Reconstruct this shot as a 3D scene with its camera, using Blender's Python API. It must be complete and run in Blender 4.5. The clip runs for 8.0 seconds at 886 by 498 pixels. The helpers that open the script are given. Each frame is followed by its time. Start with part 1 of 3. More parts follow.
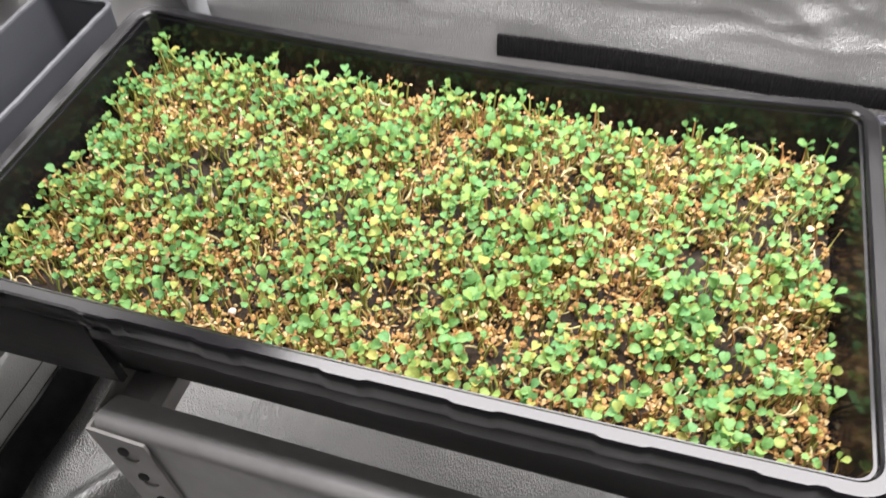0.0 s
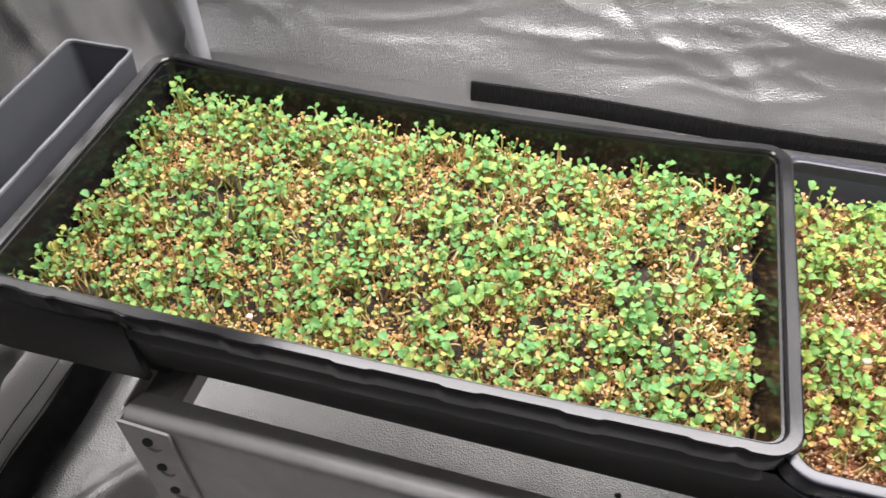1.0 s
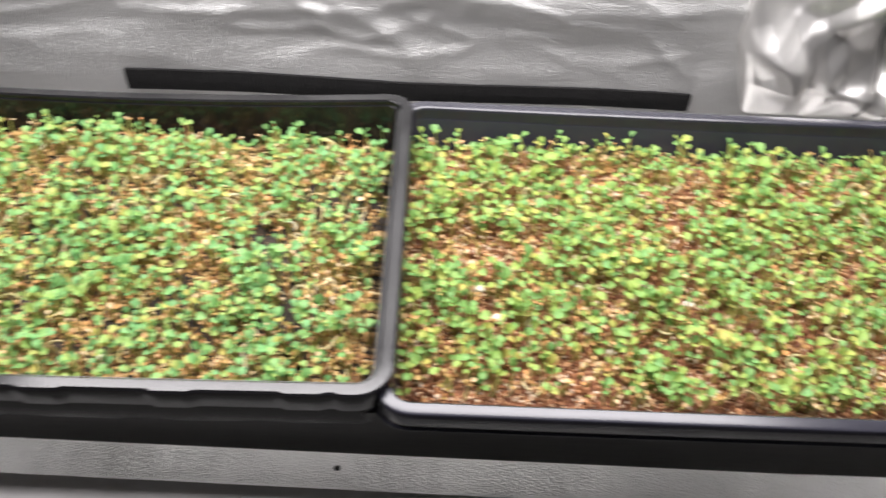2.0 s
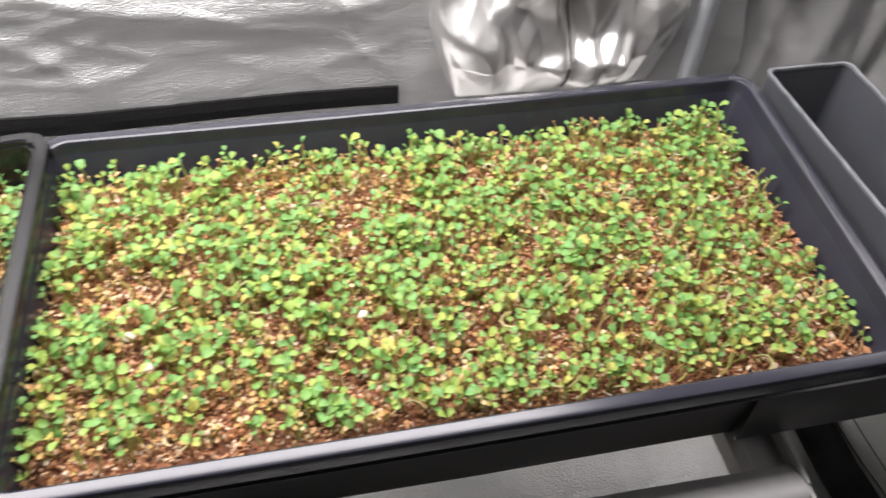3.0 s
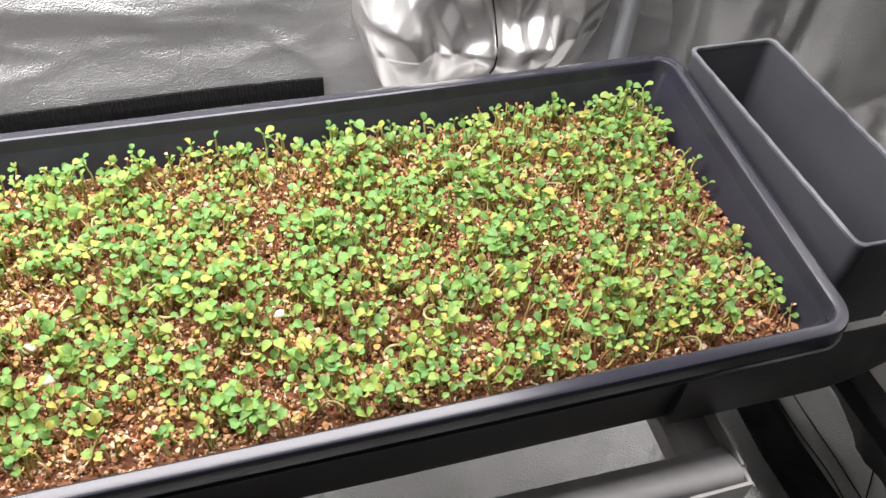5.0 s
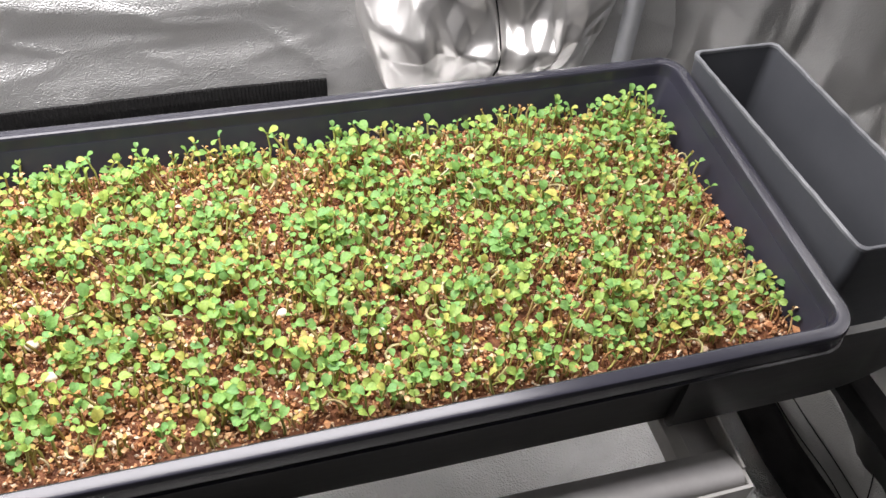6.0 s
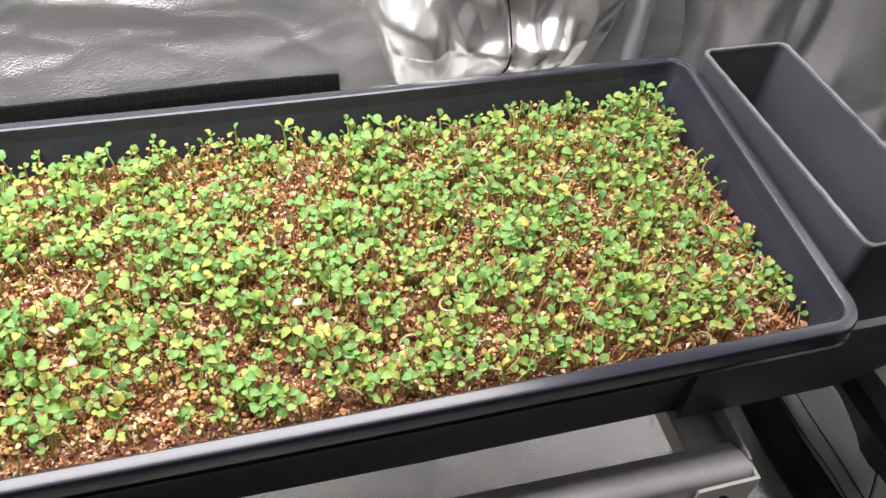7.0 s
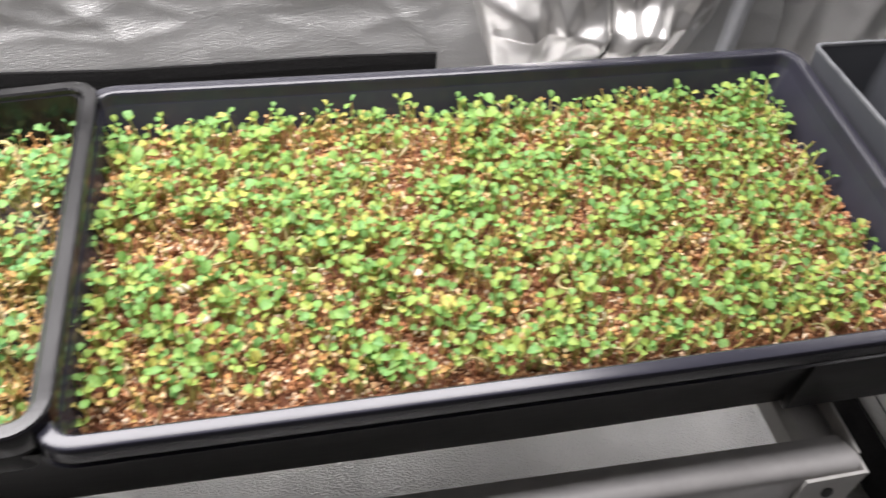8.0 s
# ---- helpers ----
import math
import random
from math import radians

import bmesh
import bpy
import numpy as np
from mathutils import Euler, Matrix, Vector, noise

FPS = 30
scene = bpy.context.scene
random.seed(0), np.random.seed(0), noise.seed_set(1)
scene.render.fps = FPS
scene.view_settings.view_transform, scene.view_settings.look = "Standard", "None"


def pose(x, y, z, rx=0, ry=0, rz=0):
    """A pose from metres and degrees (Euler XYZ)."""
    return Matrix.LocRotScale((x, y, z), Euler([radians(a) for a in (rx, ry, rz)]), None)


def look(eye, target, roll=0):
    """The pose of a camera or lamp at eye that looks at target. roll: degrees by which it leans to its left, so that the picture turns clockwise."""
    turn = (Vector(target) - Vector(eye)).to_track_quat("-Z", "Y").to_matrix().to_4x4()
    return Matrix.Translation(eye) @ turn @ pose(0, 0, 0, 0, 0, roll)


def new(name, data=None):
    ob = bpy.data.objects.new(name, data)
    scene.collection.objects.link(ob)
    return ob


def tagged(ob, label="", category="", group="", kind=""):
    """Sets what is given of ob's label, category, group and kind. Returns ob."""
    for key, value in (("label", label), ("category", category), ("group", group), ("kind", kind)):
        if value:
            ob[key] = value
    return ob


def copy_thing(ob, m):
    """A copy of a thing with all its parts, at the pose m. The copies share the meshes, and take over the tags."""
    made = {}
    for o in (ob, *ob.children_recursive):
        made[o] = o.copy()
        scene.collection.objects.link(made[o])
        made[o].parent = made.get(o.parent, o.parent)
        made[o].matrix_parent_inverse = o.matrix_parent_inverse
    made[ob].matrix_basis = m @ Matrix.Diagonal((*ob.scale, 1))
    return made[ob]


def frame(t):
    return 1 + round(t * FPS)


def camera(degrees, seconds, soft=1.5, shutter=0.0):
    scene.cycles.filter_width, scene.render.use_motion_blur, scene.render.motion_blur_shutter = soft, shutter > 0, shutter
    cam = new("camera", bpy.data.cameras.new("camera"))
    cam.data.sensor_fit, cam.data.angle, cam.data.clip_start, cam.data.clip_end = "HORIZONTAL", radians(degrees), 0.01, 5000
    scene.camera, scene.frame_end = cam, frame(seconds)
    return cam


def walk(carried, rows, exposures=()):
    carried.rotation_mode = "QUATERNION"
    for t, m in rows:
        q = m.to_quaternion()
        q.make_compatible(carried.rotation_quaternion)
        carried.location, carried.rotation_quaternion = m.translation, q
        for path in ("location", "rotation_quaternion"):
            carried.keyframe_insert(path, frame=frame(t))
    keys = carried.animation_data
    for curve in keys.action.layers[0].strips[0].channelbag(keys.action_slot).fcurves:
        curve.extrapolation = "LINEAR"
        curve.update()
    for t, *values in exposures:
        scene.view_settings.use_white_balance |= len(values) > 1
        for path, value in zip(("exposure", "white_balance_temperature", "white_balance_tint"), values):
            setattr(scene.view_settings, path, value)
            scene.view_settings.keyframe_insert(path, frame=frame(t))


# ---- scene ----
cam = camera(58.0, 8.0, shutter=0.4)
PATH = [
    (0, (-0.14, -0.182, 0.699), (-0.576, 1.026, -0.834), -4.2),
    (0.1, (-0.134, -0.19, 0.701), (-0.589, 1.052, -0.799), -4.1),
    (0.3, (-0.141, -0.216, 0.725), (-0.601, 1.042, -0.760), -3.6),
    (0.5, (-0.143, -0.232, 0.738), (-0.543, 1.039, -0.754), -1.6),
    (1, (-0.137, -0.252, 0.755), (-0.495, 1.053, -0.718), -0.6),
    (1.5, (-0.081, -0.252, 0.752), (-0.328, 1.091, -0.71), 0.6),
    (1.8, (-0.020, -0.238, 0.740), (-0.112, 1.108, -0.736), 1.6),
    (2, (0.017, -0.237, 0.73), (0.049, 1.12, -0.739), 3.2),
    (2.2, (0.044, -0.232, 0.728), (0.154, 1.119, -0.742), 3.9),
    (3.3, (0.188, -0.209, 0.704), (0.582, 1.11, -0.747), 3.4),
    (3.5, (0.191, -0.209, 0.701), (0.61, 1.103, -0.75), 3.8),
    (4, (0.195, -0.206, 0.701), (0.627, 1.094, -0.756), 4.0),
    (4.5, (0.193, -0.207, 0.699), (0.622, 1.093, -0.759), 3.8),
    (6, (0.19, -0.21, 0.697), (0.619, 1.099, -0.753), 4.3),
    (6.5, (0.183, -0.212, 0.696), (0.614, 1.098, -0.752), 4.5),
    (7, (0.18, -0.216, 0.699), (0.607, 1.093, -0.753), 4.8),
    (7.5, (0.171, -0.216, 0.692), (0.595, 1.093, -0.759), 5.0),
    (7.8, (0.149, -0.211, 0.696), (0.541, 1.078, -0.782), 5.5),
    (8, (0.12, -0.213, 0.694), (0.483, 1.09, -0.78), 5.9),
]
walk(cam, [(t, look(eye, target, roll)) for t, eye, target, roll in PATH])

# ---- world and light ----
world = bpy.data.worlds.new("room_dusk")
scene.world = world
world.use_nodes = True
world.node_tree.nodes["Background"].inputs[0].default_value = (0.9, 0.95, 1.0, 1)
world.node_tree.nodes["Background"].inputs[1].default_value = 0.01

RIM = 0.35          # height of the tray rims above the tent floor
BACK = 0.42         # back wall of the tent


def area_lamp(name, at, size_x, size_y, watts, colour, turn=(0, 0, 0)):
    data = bpy.data.lights.new(name, "AREA")
    data.shape, data.size, data.size_y = "RECTANGLE", size_x, size_y
    data.energy, data.color = watts, colour
    ob = new(name, data)
    ob.matrix_world = pose(*at, *turn)
    return ob


# the grow lamp that hangs over the two trays, above the view
area_lamp("grow_lamp", (-0.04, 0.245, 0.93), 1.04, 0.32, 18.8, (1.0, 0.958, 0.975))


# ---- materials ----
def mat(name):
    m = bpy.data.materials.new(name)
    m.use_nodes = True
    nt = m.node_tree
    return m, nt.nodes, nt.links, nt.nodes["Principled BSDF"]


def add(nodes, kind, **values):
    n = nodes.new(kind)
    for key, value in values.items():
        n.inputs[key].default_value = value
    return n


def ramp(nodes, links, source, stops, mode="LINEAR"):
    n = nodes.new("ShaderNodeValToRGB")
    n.color_ramp.interpolation = mode
    el = n.color_ramp.elements
    while len(el) < len(stops):
        el.new(0.5)
    for e, (p, c) in zip(el, stops):
        e.position = p
        e.color = (*c, 1) if len(c) == 3 else c
    links.new(source, n.inputs[0])
    return n


def coords(nodes, links, scale=(1, 1, 1)):
    tc = nodes.new("ShaderNodeTexCoord")
    mp = nodes.new("ShaderNodeMapping")
    mp.inputs["Scale"].default_value = scale
    links.new(tc.outputs["Object"], mp.inputs["Vector"])
    return mp.outputs["Vector"]


def noise_tex(nodes, links, vec, scale, detail=3.0, rough=0.5):
    n = add(nodes, "ShaderNodeTexNoise", Scale=scale, Detail=detail, Roughness=rough)
    links.new(vec, n.inputs["Vector"])
    return n


def bump(nodes, links, bsdf, height, strength, distance):
    b = add(nodes, "ShaderNodeBump", Strength=strength, Distance=distance)
    links.new(height, b.inputs["Height"])
    links.new(b.outputs["Normal"], bsdf.inputs["Normal"])
    return b


def plastic(name, low, high, rough_low, rough_high, grain=900.0, depth=0.00025):
    m, n, l, p = mat(name)
    v = coords(n, l)
    big = noise_tex(n, l, v, 14.0, 5.0, 0.6)
    fine = noise_tex(n, l, v, grain, 2.0)
    l.new(ramp(n, l, big.outputs["Fac"], [(0.3, low), (0.7, high)]).outputs[0], p.inputs["Base Color"])
    scuff = noise_tex(n, l, coords(n, l, (1, 6, 6)), 40.0, 6.0, 0.7)
    r = add(n, "ShaderNodeMapRange")
    r.inputs["To Min"].default_value, r.inputs["To Max"].default_value = rough_low, rough_high
    l.new(scuff.outputs["Fac"], r.inputs["Value"])
    l.new(r.outputs["Result"], p.inputs["Roughness"])
    bump(n, l, p, fine.outputs["Fac"], 0.10, depth)
    return m


def foil(name, tint, rough, grain_strength, crease=0.0, metal=0.94, grain=900.0, depth=0.0014):
    """Silver reflective tent film with an orange-peel grain."""
    m, n, l, p = mat(name)
    v = coords(n, l)
    p.inputs["Metallic"].default_value = metal
    big = noise_tex(n, l, v, 6.0, 4.0, 0.6)
    l.new(ramp(n, l, big.outputs["Fac"], [(0.3, tuple(c * 0.86 for c in tint)), (0.7, tint)]).outputs[0], p.inputs["Base Color"])
    r = add(n, "ShaderNodeMapRange")
    r.inputs["To Min"].default_value, r.inputs["To Max"].default_value = rough - 0.05, rough + 0.08
    l.new(noise_tex(n, l, v, 22.0, 4.0).outputs["Fac"], r.inputs["Value"])
    l.new(r.outputs["Result"], p.inputs["Roughness"])
    vor = add(n, "ShaderNodeTexVoronoi", Scale=grain)
    vor.feature = "SMOOTH_F1"
    l.new(v, vor.inputs["Vector"])
    b = bump(n, l, p, vor.outputs["Distance"], grain_strength, depth)
    if crease:
        mid = noise_tex(n, l, coords(n, l, (1, 1, 1.6)), 17.0, 5.0, 0.62)
        b2 = add(n, "ShaderNodeBump", Strength=crease, Distance=0.012)
        l.new(mid.outputs["Fac"], b2.inputs["Height"])
        l.new(b2.outputs["Normal"], b.inputs["Normal"])
    return m


def painted(name, low, high, rough, metal=0.0):
    m, n, l, p = mat(name)
    v = coords(n, l)
    p.inputs["Roughness"].default_value = rough
    p.inputs["Metallic"].default_value = metal
    stain = noise_tex(n, l, v, 26.0, 6.0, 0.65)
    l.new(ramp(n, l, stain.outputs["Fac"], [(0.35, low), (0.6, high)]).outputs[0], p.inputs["Base Color"])
    bump(n, l, p, noise_tex(n, l, v, 500.0, 2.0).outputs["Fac"], 0.2, 0.0002)
    return m


def island(name, stops, rough, translucent=0.0, use_object=False):
    """Small loose pieces; each one takes its own shade out of a few."""
    m, n, l, p = mat(name)
    if use_object:
        src = n.new("ShaderNodeObjectInfo").outputs["Random"]
    else:
        src = n.new("ShaderNodeNewGeometry").outputs["Random Per Island"]
    c = ramp(n, l, src, stops)
    v = coords(n, l)
    tex = noise_tex(n, l, v, 700.0, 3.0, 0.6)
    shade = ramp(n, l, tex.outputs["Fac"], [(0.3, (0.72, 0.72, 0.72)), (0.7, (1.08, 1.08, 1.08))])
    mix = n.new("ShaderNodeMix")
    mix.data_type, mix.blend_type = "RGBA", "MULTIPLY"
    mix.inputs["Factor"].default_value = 1.0
    l.new(c.outputs[0], mix.inputs["A"])
    l.new(shade.outputs[0], mix.inputs["B"])
    l.new(mix.outputs["Result"], p.inputs["Base Color"])
    p.inputs["Roughness"].default_value = rough
    p.inputs["Specular IOR Level"].default_value = 0.3
    bump(n, l, p, tex.outputs["Fac"], 0.3, 0.0004)
    if translucent:
        tr = n.new("ShaderNodeBsdfTranslucent")
        l.new(mix.outputs["Result"], tr.inputs["Color"])
        ms = n.new("ShaderNodeMixShader")
        ms.inputs[0].default_value = translucent
        l.new(p.outputs[0], ms.inputs[1])
        l.new(tr.outputs[0], ms.inputs[2])
        l.new(ms.outputs[0], n["Material Output"].inputs["Surface"])
    return m


def ground_mix(name, stops, scale):
    m, n, l, p = mat(name)
    v = coords(n, l)
    a = noise_tex(n, l, v, scale, 6.0, 0.7)
    l.new(ramp(n, l, a.outputs["Fac"], stops).outputs[0], p.inputs["Base Color"])
    p.inputs["Roughness"].default_value = 0.8
    bump(n, l, p, a.outputs["Fac"], 0.9, 0.004)
    return m


LEAF_STOPS = [(0.0, (0.130, 0.250, 0.058)), (0.15, (0.240, 0.440, 0.108)), (0.40, (0.210, 0.420, 0.138)), (0.62, (0.315, 0.490, 0.122)),
              (0.88, (0.390, 0.515, 0.118)), (1.0, (0.56, 0.50, 0.13))]
COOL_LEAF_STOPS = [(0.0, (0.115, 0.250, 0.070)), (0.15, (0.215, 0.445, 0.135)), (0.40, (0.185, 0.415, 0.155)), (0.62, (0.290, 0.500, 0.148)),
                   (0.86, (0.365, 0.515, 0.138)), (1.0, (0.56, 0.48, 0.13))]
M_BLACK = plastic("black_plastic", (0.0045, 0.0045, 0.0052), (0.009, 0.0085, 0.0095), 0.10, 0.20)
M_GREY = plastic("charcoal_plastic", (0.022, 0.022, 0.031), (0.031, 0.031, 0.042), 0.17, 0.28)
M_BOARD = plastic("dark_board_plastic", (0.034, 0.034, 0.032), (0.048, 0.047, 0.045), 0.35, 0.55)
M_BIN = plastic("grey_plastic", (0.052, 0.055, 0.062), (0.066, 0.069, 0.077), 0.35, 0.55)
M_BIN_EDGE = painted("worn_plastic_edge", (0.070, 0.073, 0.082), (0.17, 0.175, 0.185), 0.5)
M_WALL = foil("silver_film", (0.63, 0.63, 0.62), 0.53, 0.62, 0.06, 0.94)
# same film on the sides; the dark surroundings it mirrors are in its tint
M_SIDE_DIMMED = foil("silver_side_film_dimmed", (0.40, 0.40, 0.395), 0.30, 0.22, 0.10, 1.0)
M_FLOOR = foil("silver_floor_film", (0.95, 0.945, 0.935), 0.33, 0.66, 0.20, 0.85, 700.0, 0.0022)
M_FLAP = foil("silver_hem", (0.72, 0.715, 0.70), 0.40, 0.5, 0.10, 0.70)
M_SLEEVE = foil("bright_silver_cloth", (0.90, 0.885, 0.86), 0.29, 0.04, 0.0, 0.90)
M_FRAME = painted("grey_painted_steel", (0.50, 0.485, 0.48), (0.58, 0.565, 0.56), 0.36)
M_FRAME_PALE = painted("pale_painted_steel", (0.50, 0.485, 0.46), (0.60, 0.585, 0.56), 0.45)
M_POLE = painted("white_enamel", (0.74, 0.76, 0.80), (0.82, 0.84, 0.88), 0.35)
M_DARK = painted("black_webbing", (0.006, 0.006, 0.006), (0.014, 0.013, 0.013), 0.75)
M_DARK.node_tree.nodes["Principled BSDF"].inputs["Specular IOR Level"].default_value = 0.15
M_HOLE = painted("shadow_black_steel", (0.01, 0.01, 0.01), (0.03, 0.028, 0.025), 0.7)
M_ROOM = painted("room_plaster", (0.16, 0.157, 0.153), (0.21, 0.206, 0.20), 0.9)
M_SOIL_A = ground_mix("dark_potting_soil", [(0.25, (0.012, 0.009, 0.007)), (0.5, (0.035, 0.024, 0.016)), (0.75, (0.10, 0.062, 0.034))], 160.0)
M_SOIL_B = ground_mix("coir_soil", [(0.25, (0.045, 0.017, 0.009)), (0.5, (0.19, 0.070, 0.032)), (0.75, (0.40, 0.17, 0.080))], 150.0)
M_HULL = island("tan_hulls", [(0.0, (0.34, 0.17, 0.06)), (0.30, (0.55, 0.32, 0.11)), (0.52, (0.22, 0.10, 0.04)), (0.74, (0.58, 0.36, 0.13)), (0.97, (0.70, 0.54, 0.29))], 0.7)
M_GRIT = island("coir_grit", [(0.0, (0.15, 0.058, 0.026)), (0.25, (0.37, 0.165, 0.075)), (0.50, (0.54, 0.260, 0.120)), (0.78, (0.68, 0.41, 0.22)), (0.98, (0.82, 0.70, 0.53))], 0.75)
M_LEAF = island("seedling_green", LEAF_STOPS, 0.50, 0.32)
M_LEAF_ONE = island("seedling_green_single", LEAF_STOPS, 0.48, 0.32, use_object=True)
M_LEAF_COOL = island("seedling_cool_green", COOL_LEAF_STOPS, 0.50, 0.32)
M_LEAF_COOL_ONE = island("seedling_cool_green_single", COOL_LEAF_STOPS, 0.48, 0.32, use_object=True)
M_BUD = island("bud_tan", [(0.0, (0.54, 0.26, 0.09)), (0.3, (0.52, 0.33, 0.12)), (0.55, (0.40, 0.36, 0.10)), (0.72, (0.60, 0.34, 0.15)), (0.93, (0.72, 0.55, 0.32))], 0.6, 0.12)
M_STEM = island("stem_pale", [(0.0, (0.30, 0.36, 0.09)), (0.35, (0.52, 0.45, 0.14)), (0.6, (0.38, 0.41, 0.11)), (0.80, (0.46, 0.22, 0.09)), (0.95, (0.66, 0.57, 0.26))], 0.5)
m_, n_, l_, p_ = mat("velcro_black")
v_ = coords(n_, l_)
w_ = add(n_, "ShaderNodeTexVoronoi", Scale=900.0)
l_.new(v_, w_.inputs["Vector"])
l_.new(ramp(n_, l_, w_.outputs["Distance"], [(0.1, (0.003, 0.003, 0.003)), (0.8, (0.016, 0.0155, 0.0155))]).outputs[0], p_.inputs["Base Color"])
p_.inputs["Roughness"].default_value = 0.9
p_.inputs["Specular IOR Level"].default_value = 0.2
r_ = add(n_, "ShaderNodeTexWave", Scale=95.0, Distortion=2.5, Detail=2.0)
r_.bands_direction = "X"
l_.new(v_, r_.inputs["Vector"])
b_ = bump(n_, l_, p_, w_.outputs["Distance"], 1.0, 0.001)
c_ = add(n_, "ShaderNodeBump", Strength=0.8, Distance=0.0015)
l_.new(r_.outputs["Fac"], c_.inputs["Height"])
l_.new(c_.outputs["Normal"], b_.inputs["Normal"])
M_VELCRO = m_


# ---- building helpers ----
def mesh_of(name, bm, material, smooth=False):
    me = bpy.data.meshes.new(name)
    bmesh.ops.recalc_face_normals(bm, faces=bm.faces)
    bm.to_mesh(me)
    bm.free()
    me.materials.append(material)
    if smooth:
        me.polygons.foreach_set("use_smooth", [True] * len(me.polygons))
    return me


def part(name, bm, material, parent=None, label="", smooth=False):
    ob = new(name, mesh_of(name, bm, material, smooth))
    if parent is not None:
        ob.parent = parent
    return tagged(ob, label)


def thing(name, at=(0, 0, 0)):
    ob = new(name)
    ob.empty_display_size = 0.05
    ob.location = at
    return ob


def box_bm(x0, y0, z0, x1, y1, z1, bevel=0.0, segments=2):
    bm = bmesh.new()
    bmesh.ops.create_cube(bm, size=1.0, matrix=Matrix.Translation(((x0 + x1) / 2, (y0 + y1) / 2, (z0 + z1) / 2)) @ Matrix.Diagonal((x1 - x0, y1 - y0, z1 - z0, 1)))
    if bevel:
        bmesh.ops.bevel(bm, geom=bm.edges[:], offset=bevel, segments=segments, affect="EDGES", profile=0.5)
    return bm


def tube_bm(points, radius, sides=10):
    """A round bar through the points."""
    bm = bmesh.new()
    pts = [Vector(p) for p in points]
    rings = []
    for i, p in enumerate(pts):
        d = (pts[min(i + 1, len(pts) - 1)] - pts[max(i - 1, 0)]).normalized()
        q = d.to_track_quat("Z", "Y")
        rings.append([bm.verts.new(p + q @ Vector((radius * math.cos(a), radius * math.sin(a), 0))) for a in (2 * math.pi * k / sides for k in range(sides))])
    for a, b in zip(rings, rings[1:]):
        for k in range(sides):
            bm.faces.new((a[k], a[(k + 1) % sides], b[(k + 1) % sides], b[k]))
    bm.faces.new(rings[0][::-1])
    bm.faces.new(rings[-1])
    return bm


def sheet_bm(nu, nv, place, thick):
    """A bent sheet with thickness: place(u, v) gives a point, thick the way to its back."""
    bm = bmesh.new()
    front = [[bm.verts.new(place(i / nu, j / nv)) for j in range(nv + 1)] for i in range(nu + 1)]
    t = Vector(thick)
    back = [[bm.verts.new(v.co + t) for v in row] for row in front]
    for i in range(nu):
        for j in range(nv):
            bm.faces.new((front[i][j], front[i + 1][j], front[i + 1][j + 1], front[i][j + 1]))
            bm.faces.new((back[i][j], back[i][j + 1], back[i + 1][j + 1], back[i + 1][j]))
    for i in range(nu):
        bm.faces.new((front[i][0], back[i][0], back[i + 1][0], front[i + 1][0]))
        bm.faces.new((front[i][nv], front[i + 1][nv], back[i + 1][nv], back[i][nv]))
    for j in range(nv):
        bm.faces.new((front[0][j], front[0][j + 1], back[0][j + 1], back[0][j]))
        bm.faces.new((front[nu][j], back[nu][j], back[nu][j + 1], front[nu][j + 1]))
    return bm


def fold(x, z, seed, stretch=(1.0, 1.0)):
    """Soft billows and sharper creases of hanging film."""
    p = Vector((x * stretch[0], z * stretch[1], seed))
    w = Vector((noise.noise(p * 3.1 + Vector((5, 1, 0))), noise.noise(p * 3.1 + Vector((2, 8, 0))), 0)) * 0.12
    a = noise.noise(p * 3.0) * 0.7
    ridge = 1 - abs(noise.noise((p + w) * 5.0 + Vector((7, 3, seed))))
    fine = 1 - abs(noise.noise((p + w) * 12 + Vector((1, 9, seed))))
    small = 1 - abs(noise.noise((p + w * 1.5) * 27 + Vector((4, 2, seed))))
    return a + 0.55 * ridge ** 4 + 0.20 * fine ** 5 + 0.06 * small ** 5


# ---- the tent and the room ----
TOP, FRONT = 1.5, -0.19


def side_x(y, z):
    """How far the side walls bulge out from the corner poles."""
    u = (y - FRONT) / (BACK - FRONT)
    return 0.605 + 0.085 * max(0.0, math.sin(math.pi * min(max(u, 0), 1))) ** 0.6


def wall_y(x, z):
    """The back film: it hangs in long, mostly level folds and flattens towards the strip sewn on it."""
    calm = 0.06 + 0.94 * min(1.0, abs(z - 0.253) / 0.05)
    if z < 0.25:
        calm = min(calm, 0.35)
    return BACK + 0.008 - 0.012 * calm * fold(x, z, 2.0, (0.75, 1.7)) - 0.012 * (1 - calm) + 0.05 * max(0.0, z - 0.26) * (1 if z < 0.5 else 0.5 / z * 0.48)


CREASES = [(-0.28, 0.322, -0.05, 0.333, 1.0), (-0.05, 0.333, 0.03, 0.356, 0.8), (-0.105, 0.322, -0.06, 0.303, 0.9), (-0.06, 0.303, -0.02, 0.314, 0.9), (-0.02, 0.314, 0.05, 0.346, 0.7),
           (0.06, 0.338, 0.21, 0.322, 0.9), (0.21, 0.322, 0.262, 0.278, 0.8), (0.10, 0.352, 0.20, 0.345, 0.6), (-0.19, 0.39, -0.12, 0.335, -0.7), (0.03, 0.375, 0.14, 0.40, 0.8), (-0.5, 0.29, -0.42, 0.36, -0.6)]


